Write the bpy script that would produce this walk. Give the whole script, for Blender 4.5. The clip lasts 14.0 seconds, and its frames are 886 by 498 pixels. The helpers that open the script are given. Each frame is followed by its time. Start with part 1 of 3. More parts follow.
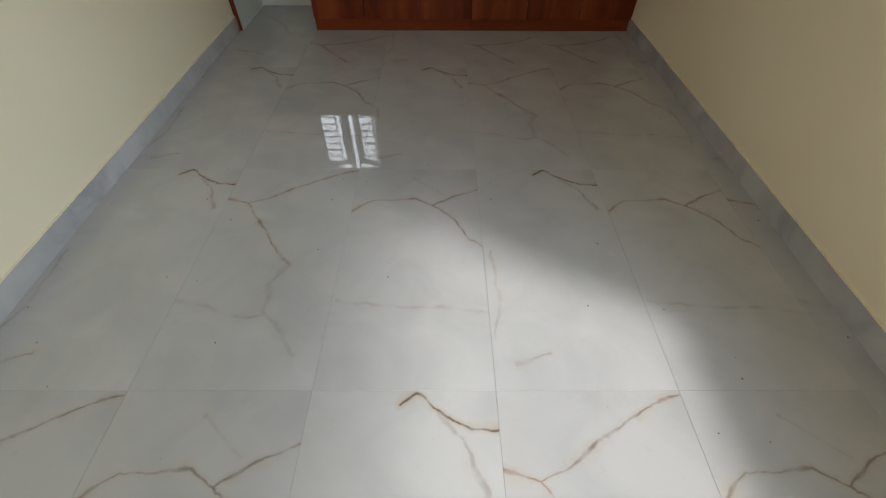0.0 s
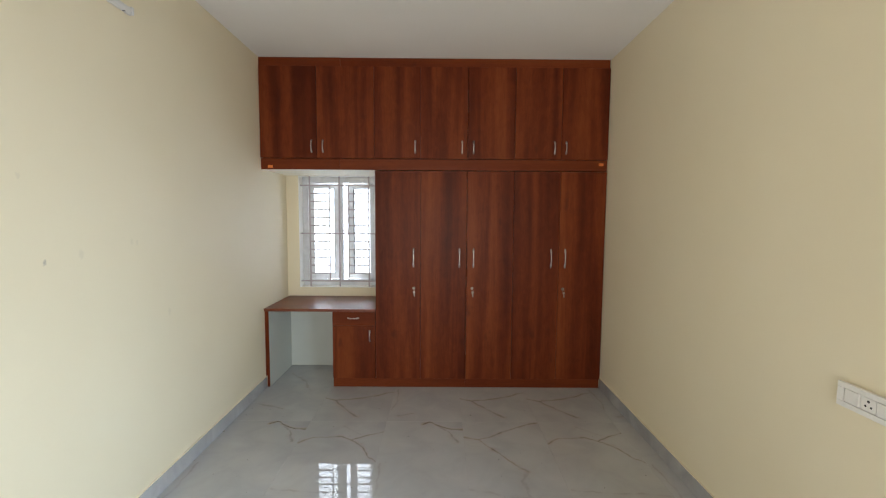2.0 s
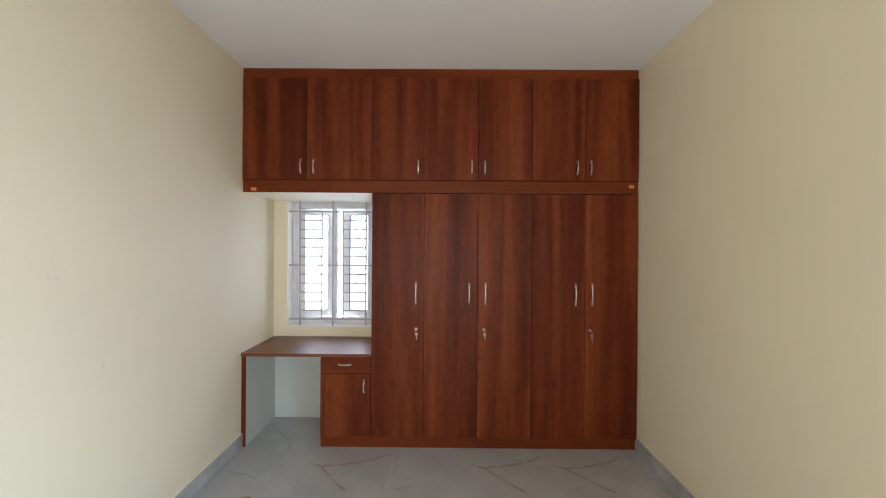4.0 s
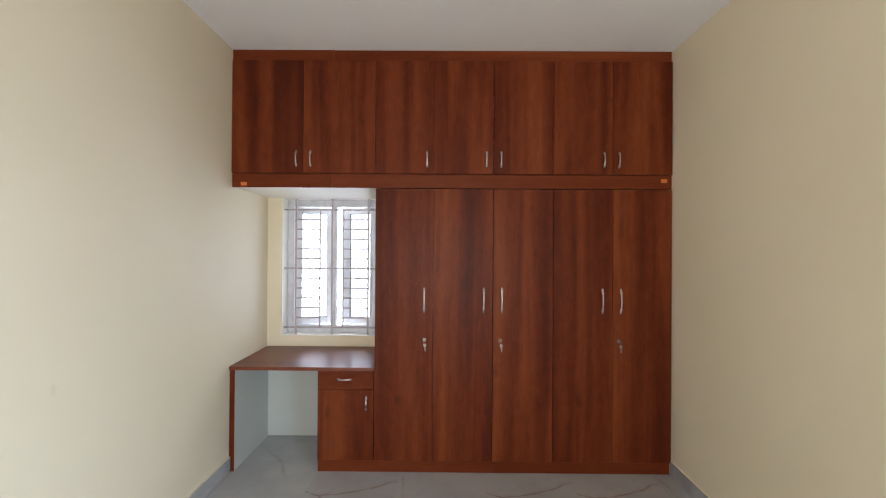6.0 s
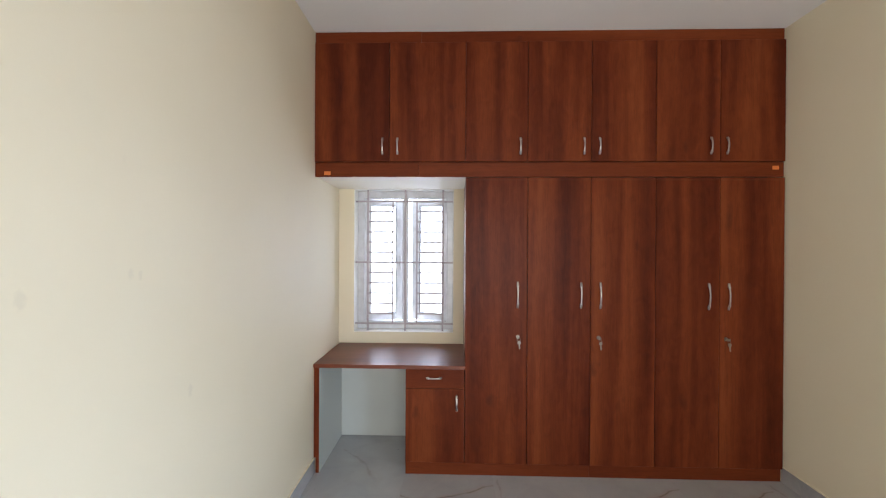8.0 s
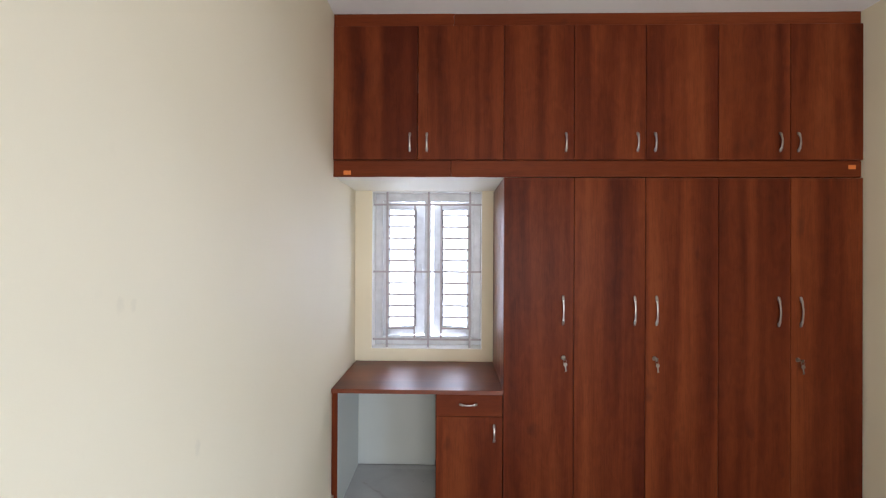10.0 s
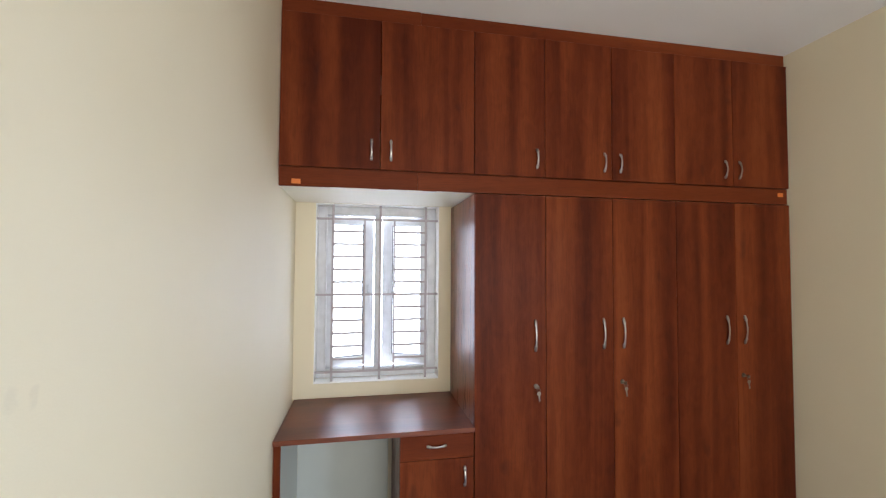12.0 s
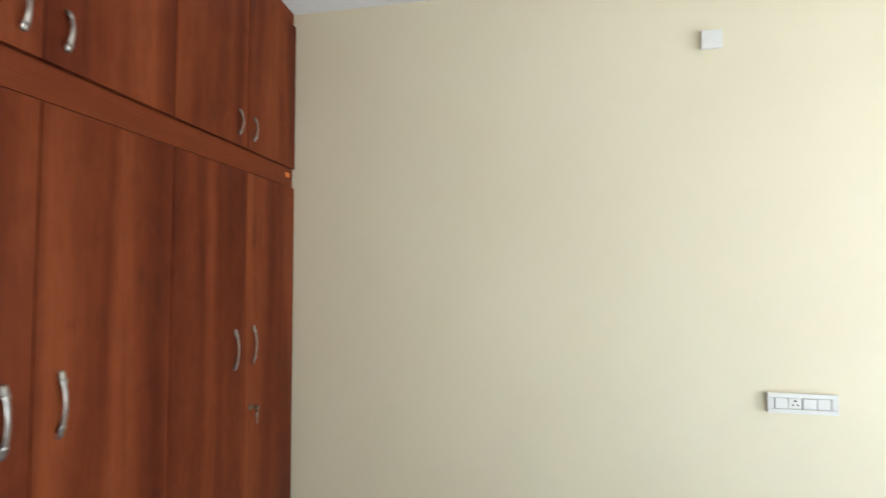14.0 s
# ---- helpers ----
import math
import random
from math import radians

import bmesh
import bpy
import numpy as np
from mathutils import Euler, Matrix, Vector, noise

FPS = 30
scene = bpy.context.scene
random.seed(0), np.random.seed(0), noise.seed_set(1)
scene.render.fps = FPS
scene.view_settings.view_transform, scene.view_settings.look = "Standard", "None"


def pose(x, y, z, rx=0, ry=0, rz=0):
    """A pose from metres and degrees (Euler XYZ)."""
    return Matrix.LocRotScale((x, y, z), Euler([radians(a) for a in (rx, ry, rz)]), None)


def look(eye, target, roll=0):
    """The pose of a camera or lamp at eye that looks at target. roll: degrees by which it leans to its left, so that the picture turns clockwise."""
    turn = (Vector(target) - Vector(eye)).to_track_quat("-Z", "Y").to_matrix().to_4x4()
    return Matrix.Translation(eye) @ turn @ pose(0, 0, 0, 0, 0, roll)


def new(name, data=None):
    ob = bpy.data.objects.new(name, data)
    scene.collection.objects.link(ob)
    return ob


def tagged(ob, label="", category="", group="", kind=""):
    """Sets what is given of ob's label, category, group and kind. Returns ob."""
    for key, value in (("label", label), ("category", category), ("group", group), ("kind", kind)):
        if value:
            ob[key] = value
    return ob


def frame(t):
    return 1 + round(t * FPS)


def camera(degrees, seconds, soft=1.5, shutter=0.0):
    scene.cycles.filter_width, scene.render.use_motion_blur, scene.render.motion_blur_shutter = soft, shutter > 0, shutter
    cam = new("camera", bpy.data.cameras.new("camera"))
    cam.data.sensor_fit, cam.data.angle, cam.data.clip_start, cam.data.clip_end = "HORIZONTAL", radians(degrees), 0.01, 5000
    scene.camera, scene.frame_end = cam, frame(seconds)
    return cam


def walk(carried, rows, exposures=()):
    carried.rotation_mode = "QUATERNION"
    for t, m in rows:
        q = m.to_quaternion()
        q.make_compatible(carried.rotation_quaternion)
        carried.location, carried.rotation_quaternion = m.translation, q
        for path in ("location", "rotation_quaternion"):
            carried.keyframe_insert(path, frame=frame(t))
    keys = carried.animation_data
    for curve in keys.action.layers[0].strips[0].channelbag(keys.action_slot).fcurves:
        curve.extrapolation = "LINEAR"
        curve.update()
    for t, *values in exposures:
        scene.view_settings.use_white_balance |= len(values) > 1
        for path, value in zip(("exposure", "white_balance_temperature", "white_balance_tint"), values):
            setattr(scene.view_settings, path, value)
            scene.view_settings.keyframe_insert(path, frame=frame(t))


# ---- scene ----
cam = camera(93.5, 14.0, soft=1.15, shutter=0.15)
# t, eye, target, roll
PATH = [
    (0, (0.036, 0.126, 1.34), (0.046, 1.473, -0.139), 0.4),
    (0.5, (0.038, 0.021, 1.474), (0.046, 1.594, 0.239), 0.2),
    (1, (0.039, -0.088, 1.592), (0.052, 1.747, 0.798), 0.5),
    (1.5, (0.048, -0.143, 1.633), (0.055, 1.821, 1.258), 0.4),
    (2, (0.044, -0.132, 1.651), (0.051, 1.862, 1.497), 0.4),
    (2.5, (0.049, -0.079, 1.645), (0.043, 1.92, 1.584), 0.4),
    (3, (0.033, 0.058, 1.644), (0.02, 2.058, 1.615), 0.4),
    (5.5, (0.003, 0.733, 1.623), (-0.006, 2.733, 1.629), 0.4),
    (6, (-0.069, 0.745, 1.623), (-0.08, 2.745, 1.632), 0.4),
    (6.5, (-0.26, 0.777, 1.624), (-0.275, 2.777, 1.63), 0.4),
    (7, (-0.452, 0.808, 1.625), (-0.478, 2.808, 1.628), 0.4),
    (7.5, (-0.593, 0.825, 1.607), (-0.632, 2.824, 1.609), 0.4),
    (8, (-0.653, 0.893, 1.589), (-0.712, 2.893, 1.582), 0.3),
    (8.5, (-0.72, 1.036, 1.571), (-0.789, 3.035, 1.559), 0.3),
    (11, (-1.009, 1.318, 1.671), (-0.947, 3.316, 1.711), 0.2),
    (11.5, (-1.088, 1.415, 1.678), (-0.914, 3.407, 1.736), 0.2),
    (12, (-1.204, 1.509, 1.674), (-0.827, 3.472, 1.746), 0.3),
    (12.5, (-1.18, 1.722, 1.659), (-0.485, 3.595, 1.741), 0.2),
    (13, (-1.111, 2.03, 1.648), (0.04, 3.663, 1.733), 0.1),
    (13.5, (-0.967, 2.404, 1.656), (0.692, 3.517, 1.735), 0.1),
    (14, (-0.622, 2.578, 1.644), (1.351, 2.893, 1.717), -0.1),
]
# seconds, stops, kelvin, tint
EXPOSURES = [(0.0, -0.52, 6800, 11), (1.0, 0.0, 6650, 11), (2.0, 0.30, 6450, 11), (3.0, 0.38, 6300, 12), (5.5, 0.57, 6250, 15), (8.5, 0.60, 6100, 17), (11.0, 0.64, 6050, 18),
             (12.5, 0.68, 6500, 13), (13.0, 0.75, 7050, 10), (13.5, 0.84, 7550, 3), (13.8, 1.03, 6900, 6), (14.0, 1.16, 5500, 9)]
walk(cam, [(t, look(eye, target, roll)) for t, eye, target, roll in PATH], EXPOSURES)

# ---- world, sun and window light ----
SUN_WAY = Vector((-0.88 * math.cos(radians(43)), 0.47 * math.cos(radians(43)), -math.sin(radians(43)))).normalized()
world = bpy.data.worlds.new("world")
scene.world = world
world.use_nodes = True
wn = world.node_tree.nodes
sky = wn.new("ShaderNodeTexSky")
sky.sky_type, sky.sun_disc = "NISHITA", False
sky.sun_elevation = radians(43)
sky.sun_rotation = math.atan2(-SUN_WAY.x, -SUN_WAY.y)
wn["Background"].inputs["Strength"].default_value = 0.1
world.node_tree.links.new(sky.outputs[0], wn["Background"].inputs["Color"])

sun = new("sun", bpy.data.lights.new("sun", "SUN"))
sun.data.energy, sun.data.angle, sun.data.color = 5.0, radians(9), (1.0, 0.99, 0.98)
sun.matrix_world = look((0, 0, 6), Vector((0, 0, 6)) + SUN_WAY)


def window_light(name, eye, target, w, h, watts, colour, spread=180):
    """Area lamp for the light that comes in just outside an opening."""
    lamp = new(name, bpy.data.lights.new(name, "AREA"))
    lamp.data.shape, lamp.data.size, lamp.data.size_y = "RECTANGLE", w, h
    lamp.data.energy, lamp.data.color = watts, colour
    lamp.data.spread = radians(spread)
    lamp.matrix_world = look(eye, target)
    return lamp


# ---- plan (metres): side walls run a little out of square with the wardrobe front ----
FRONT = 3.79          # face of the doors
TRIM = 3.805          # face of fascia, cornice and plinth
BACK = 4.452          # wall behind the wardrobes
REAR = -1.75
CEIL = 3.097
WL = lambda y: -1.645 + 0.013 * (3.8 - y)
WR = lambda y: 1.590 - 0.008 * (3.8 - y)
WIN = (-1.522, -0.668, 0.862, 2.086)      # window behind the desk: x0, x1, z0, z1
SIDE = (-0.90, 0.64, 0.70, 2.10)          # window in the side wall: y0, y1, z0, z1

REAR_FILL = (-1.40, 1.15, 0.30, 2.40)      # opening added in the unseen wall behind for fill light: x0, x1, z0, z1

window_light("window_light_side", (WR(0) + 0.50, -0.30, 1.62), (-1.6, 1.75, 0.10), 1.40, 1.65, 32, (0.66, 0.84, 1.0), 92)
# fill lamp outside the added rear opening, brightens walls, ceiling and doors
window_light("fill_light_rear", (REAR_FILL[0] / 2 + REAR_FILL[1] / 2, REAR - 0.52, 1.25), (0.1, 4, 3.0), 2.55, 2.10, 46, (1.0, 0.95, 0.86), 130)


# ---- materials ----
def material(name):
    m = bpy.data.materials.new(name)
    m.use_nodes = True
    return m, m.node_tree.nodes, m.node_tree.links, m.node_tree.nodes["Principled BSDF"]


def ramp(nodes, links, fac, stops):
    r = nodes.new("ShaderNodeValToRGB")
    while len(r.color_ramp.elements) < len(stops):
        r.color_ramp.elements.new(0.5)
    for e, (p, c) in zip(r.color_ramp.elements, stops):
        e.position, e.color = p, (*c, 1)
    links.new(fac, r.inputs["Fac"])
    return r.outputs["Color"]


def noise_tex(nodes, links, vec, scale, detail=4.0, rough=0.5, distortion=0.0):
    n = nodes.new("ShaderNodeTexNoise")
    n.inputs["Scale"].default_value, n.inputs["Detail"].default_value = scale, detail
    n.inputs["Roughness"].default_value, n.inputs["Distortion"].default_value = rough, distortion
    if vec is not None:
        links.new(vec, n.inputs["Vector"])
    return n


def mix(nodes, links, fac, a, b, mode="MIX"):
    n = nodes.new("ShaderNodeMix")
    n.data_type, n.blend_type = "RGBA", mode
    for i, v in ((0, fac), (6, a), (7, b)):
        if isinstance(v, (int, float)):
            n.inputs[i].default_value = v
        elif isinstance(v, tuple):
            n.inputs[i].default_value = (*v, 1)
        else:
            links.new(v, n.inputs[i])
    return n.outputs[2]


def mathn(nodes, links, op, a, b=0.0, clamp=False):
    n = nodes.new("ShaderNodeMath")
    n.operation, n.use_clamp = op, clamp
    for i, v in ((0, a), (1, b)):
        if isinstance(v, (int, float)):
            n.inputs[i].default_value = v
        else:
            links.new(v, n.inputs[i])
    return n.outputs[0]


def bump(nodes, links, height, bsdf, strength, distance):
    b = nodes.new("ShaderNodeBump")
    b.inputs["Strength"].default_value, b.inputs["Distance"].default_value = strength, distance
    links.new(height, b.inputs["Height"])
    links.new(b.outputs[0], bsdf.inputs["Normal"])


def paint(name, colour, tint, rough, relief=0.25, scuffs=()):
    """Emulsion on plaster: roller grain, faint trowel waves, slight blotches."""
    m, n, l, b = material(name)
    pos = n.new("ShaderNodeNewGeometry").outputs["Position"]
    big = noise_tex(n, l, pos, 1.3, 3)
    col = ramp(n, l, big.outputs["Fac"], ((0.3, tint), (0.7, colour)))
    specks = noise_tex(n, l, pos, 9.0, 5, 0.6)
    spot = ramp(n, l, specks.outputs["Fac"], ((0.70, (0, 0, 0)), (0.80, (1, 1, 1))))
    col = mix(n, l, mathn(n, l, "MULTIPLY", spot, 0.10), col, tuple(c * 0.7 for c in tint))
    if scuffs:
        jit = noise_tex(n, l, pos, 45, 3)
        warped = n.new("ShaderNodeVectorMath")
        warped.operation = "MULTIPLY_ADD"
        l.new(jit.outputs["Color"], warped.inputs[0])
        warped.inputs[1].default_value = (0.0, 0.03, 0.05)
        l.new(pos, warped.inputs[2])
        for y, z, r, amount in scuffs:
            flat = n.new("ShaderNodeVectorMath")
            flat.operation = "MULTIPLY"
            flat.inputs[1].default_value = (0, 1, 0.6)
            l.new(warped.outputs[0], flat.inputs[0])
            d = n.new("ShaderNodeVectorMath")
            d.operation = "DISTANCE"
            l.new(flat.outputs[0], d.inputs[0])
            d.inputs[1].default_value = (0, y + 0.015, (z + 0.025) * 0.6)
            mr = n.new("ShaderNodeMapRange")
            mr.interpolation_type = "SMOOTHSTEP"
            l.new(d.outputs["Value"], mr.inputs["Value"])
            mr.inputs["From Min"].default_value, mr.inputs["From Max"].default_value = r, r * 0.3
            mr.inputs["To Max"].default_value = amount
            col = mix(n, l, mr.outputs[0], col, (0.33, 0.30, 0.25))
    l.new(col, b.inputs["Base Color"])
    b.inputs["Roughness"].default_value = rough
    grain = noise_tex(n, l, pos, 260, 3)
    wave = noise_tex(n, l, pos, 5, 2)
    h = mathn(n, l, "ADD", mathn(n, l, "MULTIPLY", wave.outputs["Fac"], 2.0), mathn(n, l, "MULTIPLY", grain.outputs["Fac"], 0.35))
    bump(n, l, h, b, relief, 0.003)
    return m


def laminate(name, lengthwise="Z", rough=0.37, gloss=0.10):
    """Red-brown wood-print laminate, streaks along one axis, shifted from piece to piece."""
    m, n, l, b = material(name)
    tc = n.new("ShaderNodeTexCoord").outputs["Object"]
    info = n.new("ShaderNodeObjectInfo")
    shift = n.new("ShaderNodeVectorMath")
    shift.operation = "MULTIPLY_ADD"
    l.new(info.outputs["Random"], shift.inputs[0])
    shift.inputs[1].default_value = (7.3, 3.1, 5.7)
    l.new(tc, shift.inputs[2])

    def streak(across, along, detail, distort):
        sc = n.new("ShaderNodeMapping")
        sc.inputs["Scale"].default_value = (across, across, along) if lengthwise == "Z" else (along, across, across)
        l.new(shift.outputs[0], sc.inputs["Vector"])
        return noise_tex(n, l, sc.outputs[0], 1.0, detail, 0.55, distort).outputs["Fac"]

    broad = streak(6.2, 0.32, 2, 0.4)
    flame = streak(15.0, 1.3, 3, 0.9)
    fine = streak(60.0, 3.0, 4, 0.4)
    cloud = streak(17.0, 8.5, 5, 0.8)
    pore = streak(420.0, 9.0, 2, 0.0)
    f = mathn(n, l, "ADD", mathn(n, l, "MULTIPLY", broad, 0.675), mathn(n, l, "MULTIPLY", fine, 0.035))
    f = mathn(n, l, "ADD", f, mathn(n, l, "MULTIPLY", cloud, 0.16))
    f = mathn(n, l, "ADD", f, mathn(n, l, "MULTIPLY", flame, 0.13))
    if lengthwise == "X":
        f = mathn(n, l, "MULTIPLY_ADD", f, 0.5)
        f.node.inputs[2].default_value = 0.275
    col = ramp(n, l, f, ((0.36, (0.072, 0.0130, 0.0050)), (0.46, (0.111, 0.0212, 0.0071)), (0.54, (0.153, 0.0328, 0.0100)), (0.64, (0.200, 0.0490, 0.0148))))
    dark = ramp(n, l, pore, ((0.36, (0.70, 0.70, 0.70)), (0.5, (1, 1, 1))))
    col = mix(n, l, 0.6, col, dark, "MULTIPLY")
    knot = streak(7.5, 4.0, 2, 0.2)
    kf = ramp(n, l, knot, ((0.67, (0, 0, 0)), (0.78, (1, 1, 1))))
    col = mix(n, l, mathn(n, l, "MULTIPLY", kf, 0.45), col, (0.035, 0.010, 0.008))
    l.new(col, b.inputs["Base Color"])
    r = mathn(n, l, "MULTIPLY_ADD", fine, 0.06)
    r.node.inputs[2].default_value = rough - 0.03
    l.new(r, b.inputs["Roughness"])
    b.inputs["Specular IOR Level"].default_value = gloss
    bump(n, l, pore, b, 0.08, 0.0006)
    return m


def plain(name, colour, rough, metal=0.0, vary=0.06, scale=14.0, relief=0.0):
    m, n, l, b = material(name)
    tc = n.new("ShaderNodeTexCoord").outputs["Object"]
    ns = noise_tex(n, l, tc, scale, 4, 0.6)
    col = ramp(n, l, ns.outputs["Fac"], ((0.3, tuple(c * (1 - vary) for c in colour)), (0.7, colour)))
    l.new(col, b.inputs["Base Color"])
    b.inputs["Metallic"].default_value = metal
    r = mathn(n, l, "MULTIPLY_ADD", ns.outputs["Fac"], 0.08)
    r.node.inputs[2].default_value = rough
    l.new(r, b.inputs["Roughness"])
    if relief:
        fine = noise_tex(n, l, tc, 180, 3)
        bump(n, l, fine.outputs["Fac"], b, relief, 0.001)
    return m


# vein lines of the three tile prints, in metres from the tile's corner: points and half width
PRINTS = {
    "fork": ((((0.0, 0.96), (0.11, 0.925), (0.33, 1.06), (0.51, 1.165), (0.61, 1.195)), 0.0042, 0.80),
             (((0.11, 0.925), (0.23, 0.76), (0.33, 0.62), (0.385, 0.56)), 0.0045, 0.80),
             (((0.385, 0.56), (0.34, 0.45), (0.36, 0.31), (0.52, 0.12)), 0.010, 0.20),
             (((0.0, 0.36), (0.12, 0.345), (0.24, 0.30), (0.37, 0.29)), 0.009, 0.22)),
    "branch": ((((0.0, 0.88), (0.10, 0.95), (0.30, 0.97), (0.39, 0.93), (0.49, 0.98), (0.61, 1.03)), 0.0042, 0.72),
               (((0.39, 0.93), (0.51, 0.78), (0.56, 0.70), (0.61, 0.65)), 0.005, 0.85),
               (((0.02, 0.36), (0.29, 0.34), (0.47, 0.32), (0.61, 0.31)), 0.007, 0.24),
               (((0.28, 1.12), (0.37, 1.06), (0.44, 1.0)), 0.007, 0.24)),
    "spur": ((((0.0, 0.43), (0.10, 0.385), (0.33, 0.43), (0.61, 0.56)), 0.006, 0.6),
             (((0.10, 0.385), (0.20, 0.24), (0.34, 0.08)), 0.006, 0.6),
             (((0.33, 0.90), (0.44, 0.89)), 0.008, 0.35)),
    "pale": ((((0.10, 1.00), (0.32, 0.80), (0.40, 0.60)), 0.010, 0.25),
             (((0.05, 0.30), (0.30, 0.22)), 0.008, 0.3)),
    "twig": ((((0.29, 1.155), (0.35, 1.195), (0.42, 1.145), (0.52, 1.085), (0.61, 1.07)), 0.004, 1.15),
             (((0.42, 1.145), (0.49, 1.05), (0.56, 0.90)), 0.006, 0.4),
             (((0.08, 0.10), (0.20, 0.13)), 0.006, 0.35),
             (((0.03, 0.62), (0.05, 0.40), (0.02, 0.20)), 0.007, 0.25)),
}


def marble(name, lines, base=(0.468, 0.473, 0.477), cloud=(0.402, 0.408, 0.412), rough=0.06):
    """Polished vitrified tile with a printed stone pattern."""
    m, n, l, b = material(name)
    tc = n.new("ShaderNodeTexCoord").outputs["Object"]
    info = n.new("ShaderNodeObjectInfo")
    pos = n.new("ShaderNodeNewGeometry").outputs["Position"]
    fog = noise_tex(n, l, tc, 3.2, 5, 0.55, 0.6)
    col = ramp(n, l, fog.outputs["Fac"], ((0.32, cloud), (0.62, base)))
    warm = noise_tex(n, l, tc, 1.7, 3)
    wf = ramp(n, l, warm.outputs["Fac"], ((0.5, (0, 0, 0)), (0.75, (1, 1, 1))))
    col = mix(n, l, mathn(n, l, "MULTIPLY", wf, 0.20), col, (0.52, 0.46, 0.38))
    tone = mathn(n, l, "MULTIPLY_ADD", info.outputs["Random"], 0.07)
    tone.node.inputs[2].default_value = 0.95
    comb = n.new("ShaderNodeCombineColor")
    for i in range(3):
        l.new(tone, comb.inputs[i])
    col = mix(n, l, 1.0, col, comb.outputs[0], "MULTIPLY")
    # the lines wander
    wob = noise_tex(n, l, tc, 6.5, 4, 0.5)
    off = n.new("ShaderNodeVectorMath")
    off.operation = "MULTIPLY_ADD"
    l.new(wob.outputs["Color"], off.inputs[0])
    off.inputs[1].default_value = (0.07, 0.07, 0.0)
    sub = n.new("ShaderNodeVectorMath")
    sub.operation = "SUBTRACT"
    l.new(tc, sub.inputs[0])
    sub.inputs[1].default_value = (0.035, 0.035, 0.0)
    l.new(sub.outputs[0], off.inputs[2])
    flat = n.new("ShaderNodeVectorMath")
    flat.operation = "MULTIPLY"
    flat.inputs[1].default_value = (1, 1, 0)
    l.new(off.outputs[0], flat.inputs[0])
    p = flat.outputs[0]
    vary = noise_tex(n, l, tc, 11.0, 3)
    total, halo = None, None
    swell = noise_tex(n, l, tc, 6.0, 3)
    girth = mathn(n, l, "MULTIPLY_ADD", swell.outputs["Fac"], 3.4)
    girth.node.inputs[2].default_value = -0.85
    girth = mathn(n, l, "MAXIMUM", girth, 0.45)
    for points, width, strength in lines:
        near = None
        for (ax, ay), (bx, by) in zip(points, points[1:]):
            ba = Vector((bx - ax, by - ay, 0))
            pa = n.new("ShaderNodeVectorMath")
            pa.operation = "SUBTRACT"
            l.new(p, pa.inputs[0])
            pa.inputs[1].default_value = (ax, ay, 0)
            dot = n.new("ShaderNodeVectorMath")
            dot.operation = "DOT_PRODUCT"
            l.new(pa.outputs[0], dot.inputs[0])
            dot.inputs[1].default_value = ba / ba.length_squared
            h = mathn(n, l, "MULTIPLY", dot.outputs["Value"], 1.0, True)
            foot = n.new("ShaderNodeVectorMath")
            foot.operation = "SCALE"
            foot.inputs[0].default_value = ba
            l.new(h, foot.inputs["Scale"])
            d = n.new("ShaderNodeVectorMath")
            d.operation = "DISTANCE"
            l.new(pa.outputs[0], d.inputs[0])
            l.new(foot.outputs[0], d.inputs[1])
            near = d.outputs["Value"] if near is None else mathn(n, l, "MINIMUM", near, d.outputs["Value"])
        near = mathn(n, l, "MULTIPLY", near, girth)
        for wide, amount in ((width * 1.45, strength * 0.9), (width * 5.5, strength * 0.46)):
            mr = n.new("ShaderNodeMapRange")
            mr.interpolation_type = "SMOOTHERSTEP"
            l.new(near, mr.inputs["Value"])
            mr.inputs["From Min"].default_value, mr.inputs["From Max"].default_value = wide, 0.0
            mr.inputs["To Min"].default_value, mr.inputs["To Max"].default_value = 0.0, amount
            if wide < width * 2:
                total = mr.outputs[0] if total is None else mathn(n, l, "MAXIMUM", total, mr.outputs[0])
            else:
                halo = mr.outputs[0] if halo is None else mathn(n, l, "MAXIMUM", halo, mr.outputs[0])
    if total is not None:
        fade = ramp(n, l, vary.outputs["Fac"], ((0.34, (0.15, 0.15, 0.15)), (0.58, (1, 1, 1))))
        col = mix(n, l, mathn(n, l, "MULTIPLY", halo, fade, True), col, (0.40, 0.31, 0.20))
        hue = ramp(n, l, warm.outputs["Fac"], ((0.46, (0.07, 0.058, 0.048)), (0.66, (0.22, 0.125, 0.058))))
        col = mix(n, l, mathn(n, l, "MULTIPLY", mathn(n, l, "MULTIPLY", total, fade), 0.85, True), col, hue)
    grit = n.new("ShaderNodeTexVoronoi")
    grit.voronoi_dimensions = "2D"
    grit.inputs["Scale"].default_value = 6.5
    l.new(pos, grit.inputs["Vector"])
    sep = n.new("ShaderNodeSeparateColor")
    l.new(grit.outputs["Color"], sep.inputs[0])
    size = mathn(n, l, "MULTIPLY", mathn(n, l, "GREATER_THAN", sep.outputs[0], 0.72), mathn(n, l, "MULTIPLY", sep.outputs[1], 0.028))
    speck = mathn(n, l, "LESS_THAN", grit.outputs["Distance"], size)
    col = mix(n, l, mathn(n, l, "MULTIPLY", speck, 0.75), col, (0.10, 0.075, 0.06))
    scuff = noise_tex(n, l, pos, 14, 6, 0.7)
    sf = ramp(n, l, scuff.outputs["Fac"], ((0.60, (0, 0, 0)), (0.72, (1, 1, 1))))
    col = mix(n, l, mathn(n, l, "MULTIPLY", sf, 0.13), col, (0.26, 0.25, 0.24))
    l.new(col, b.inputs["Base Color"])
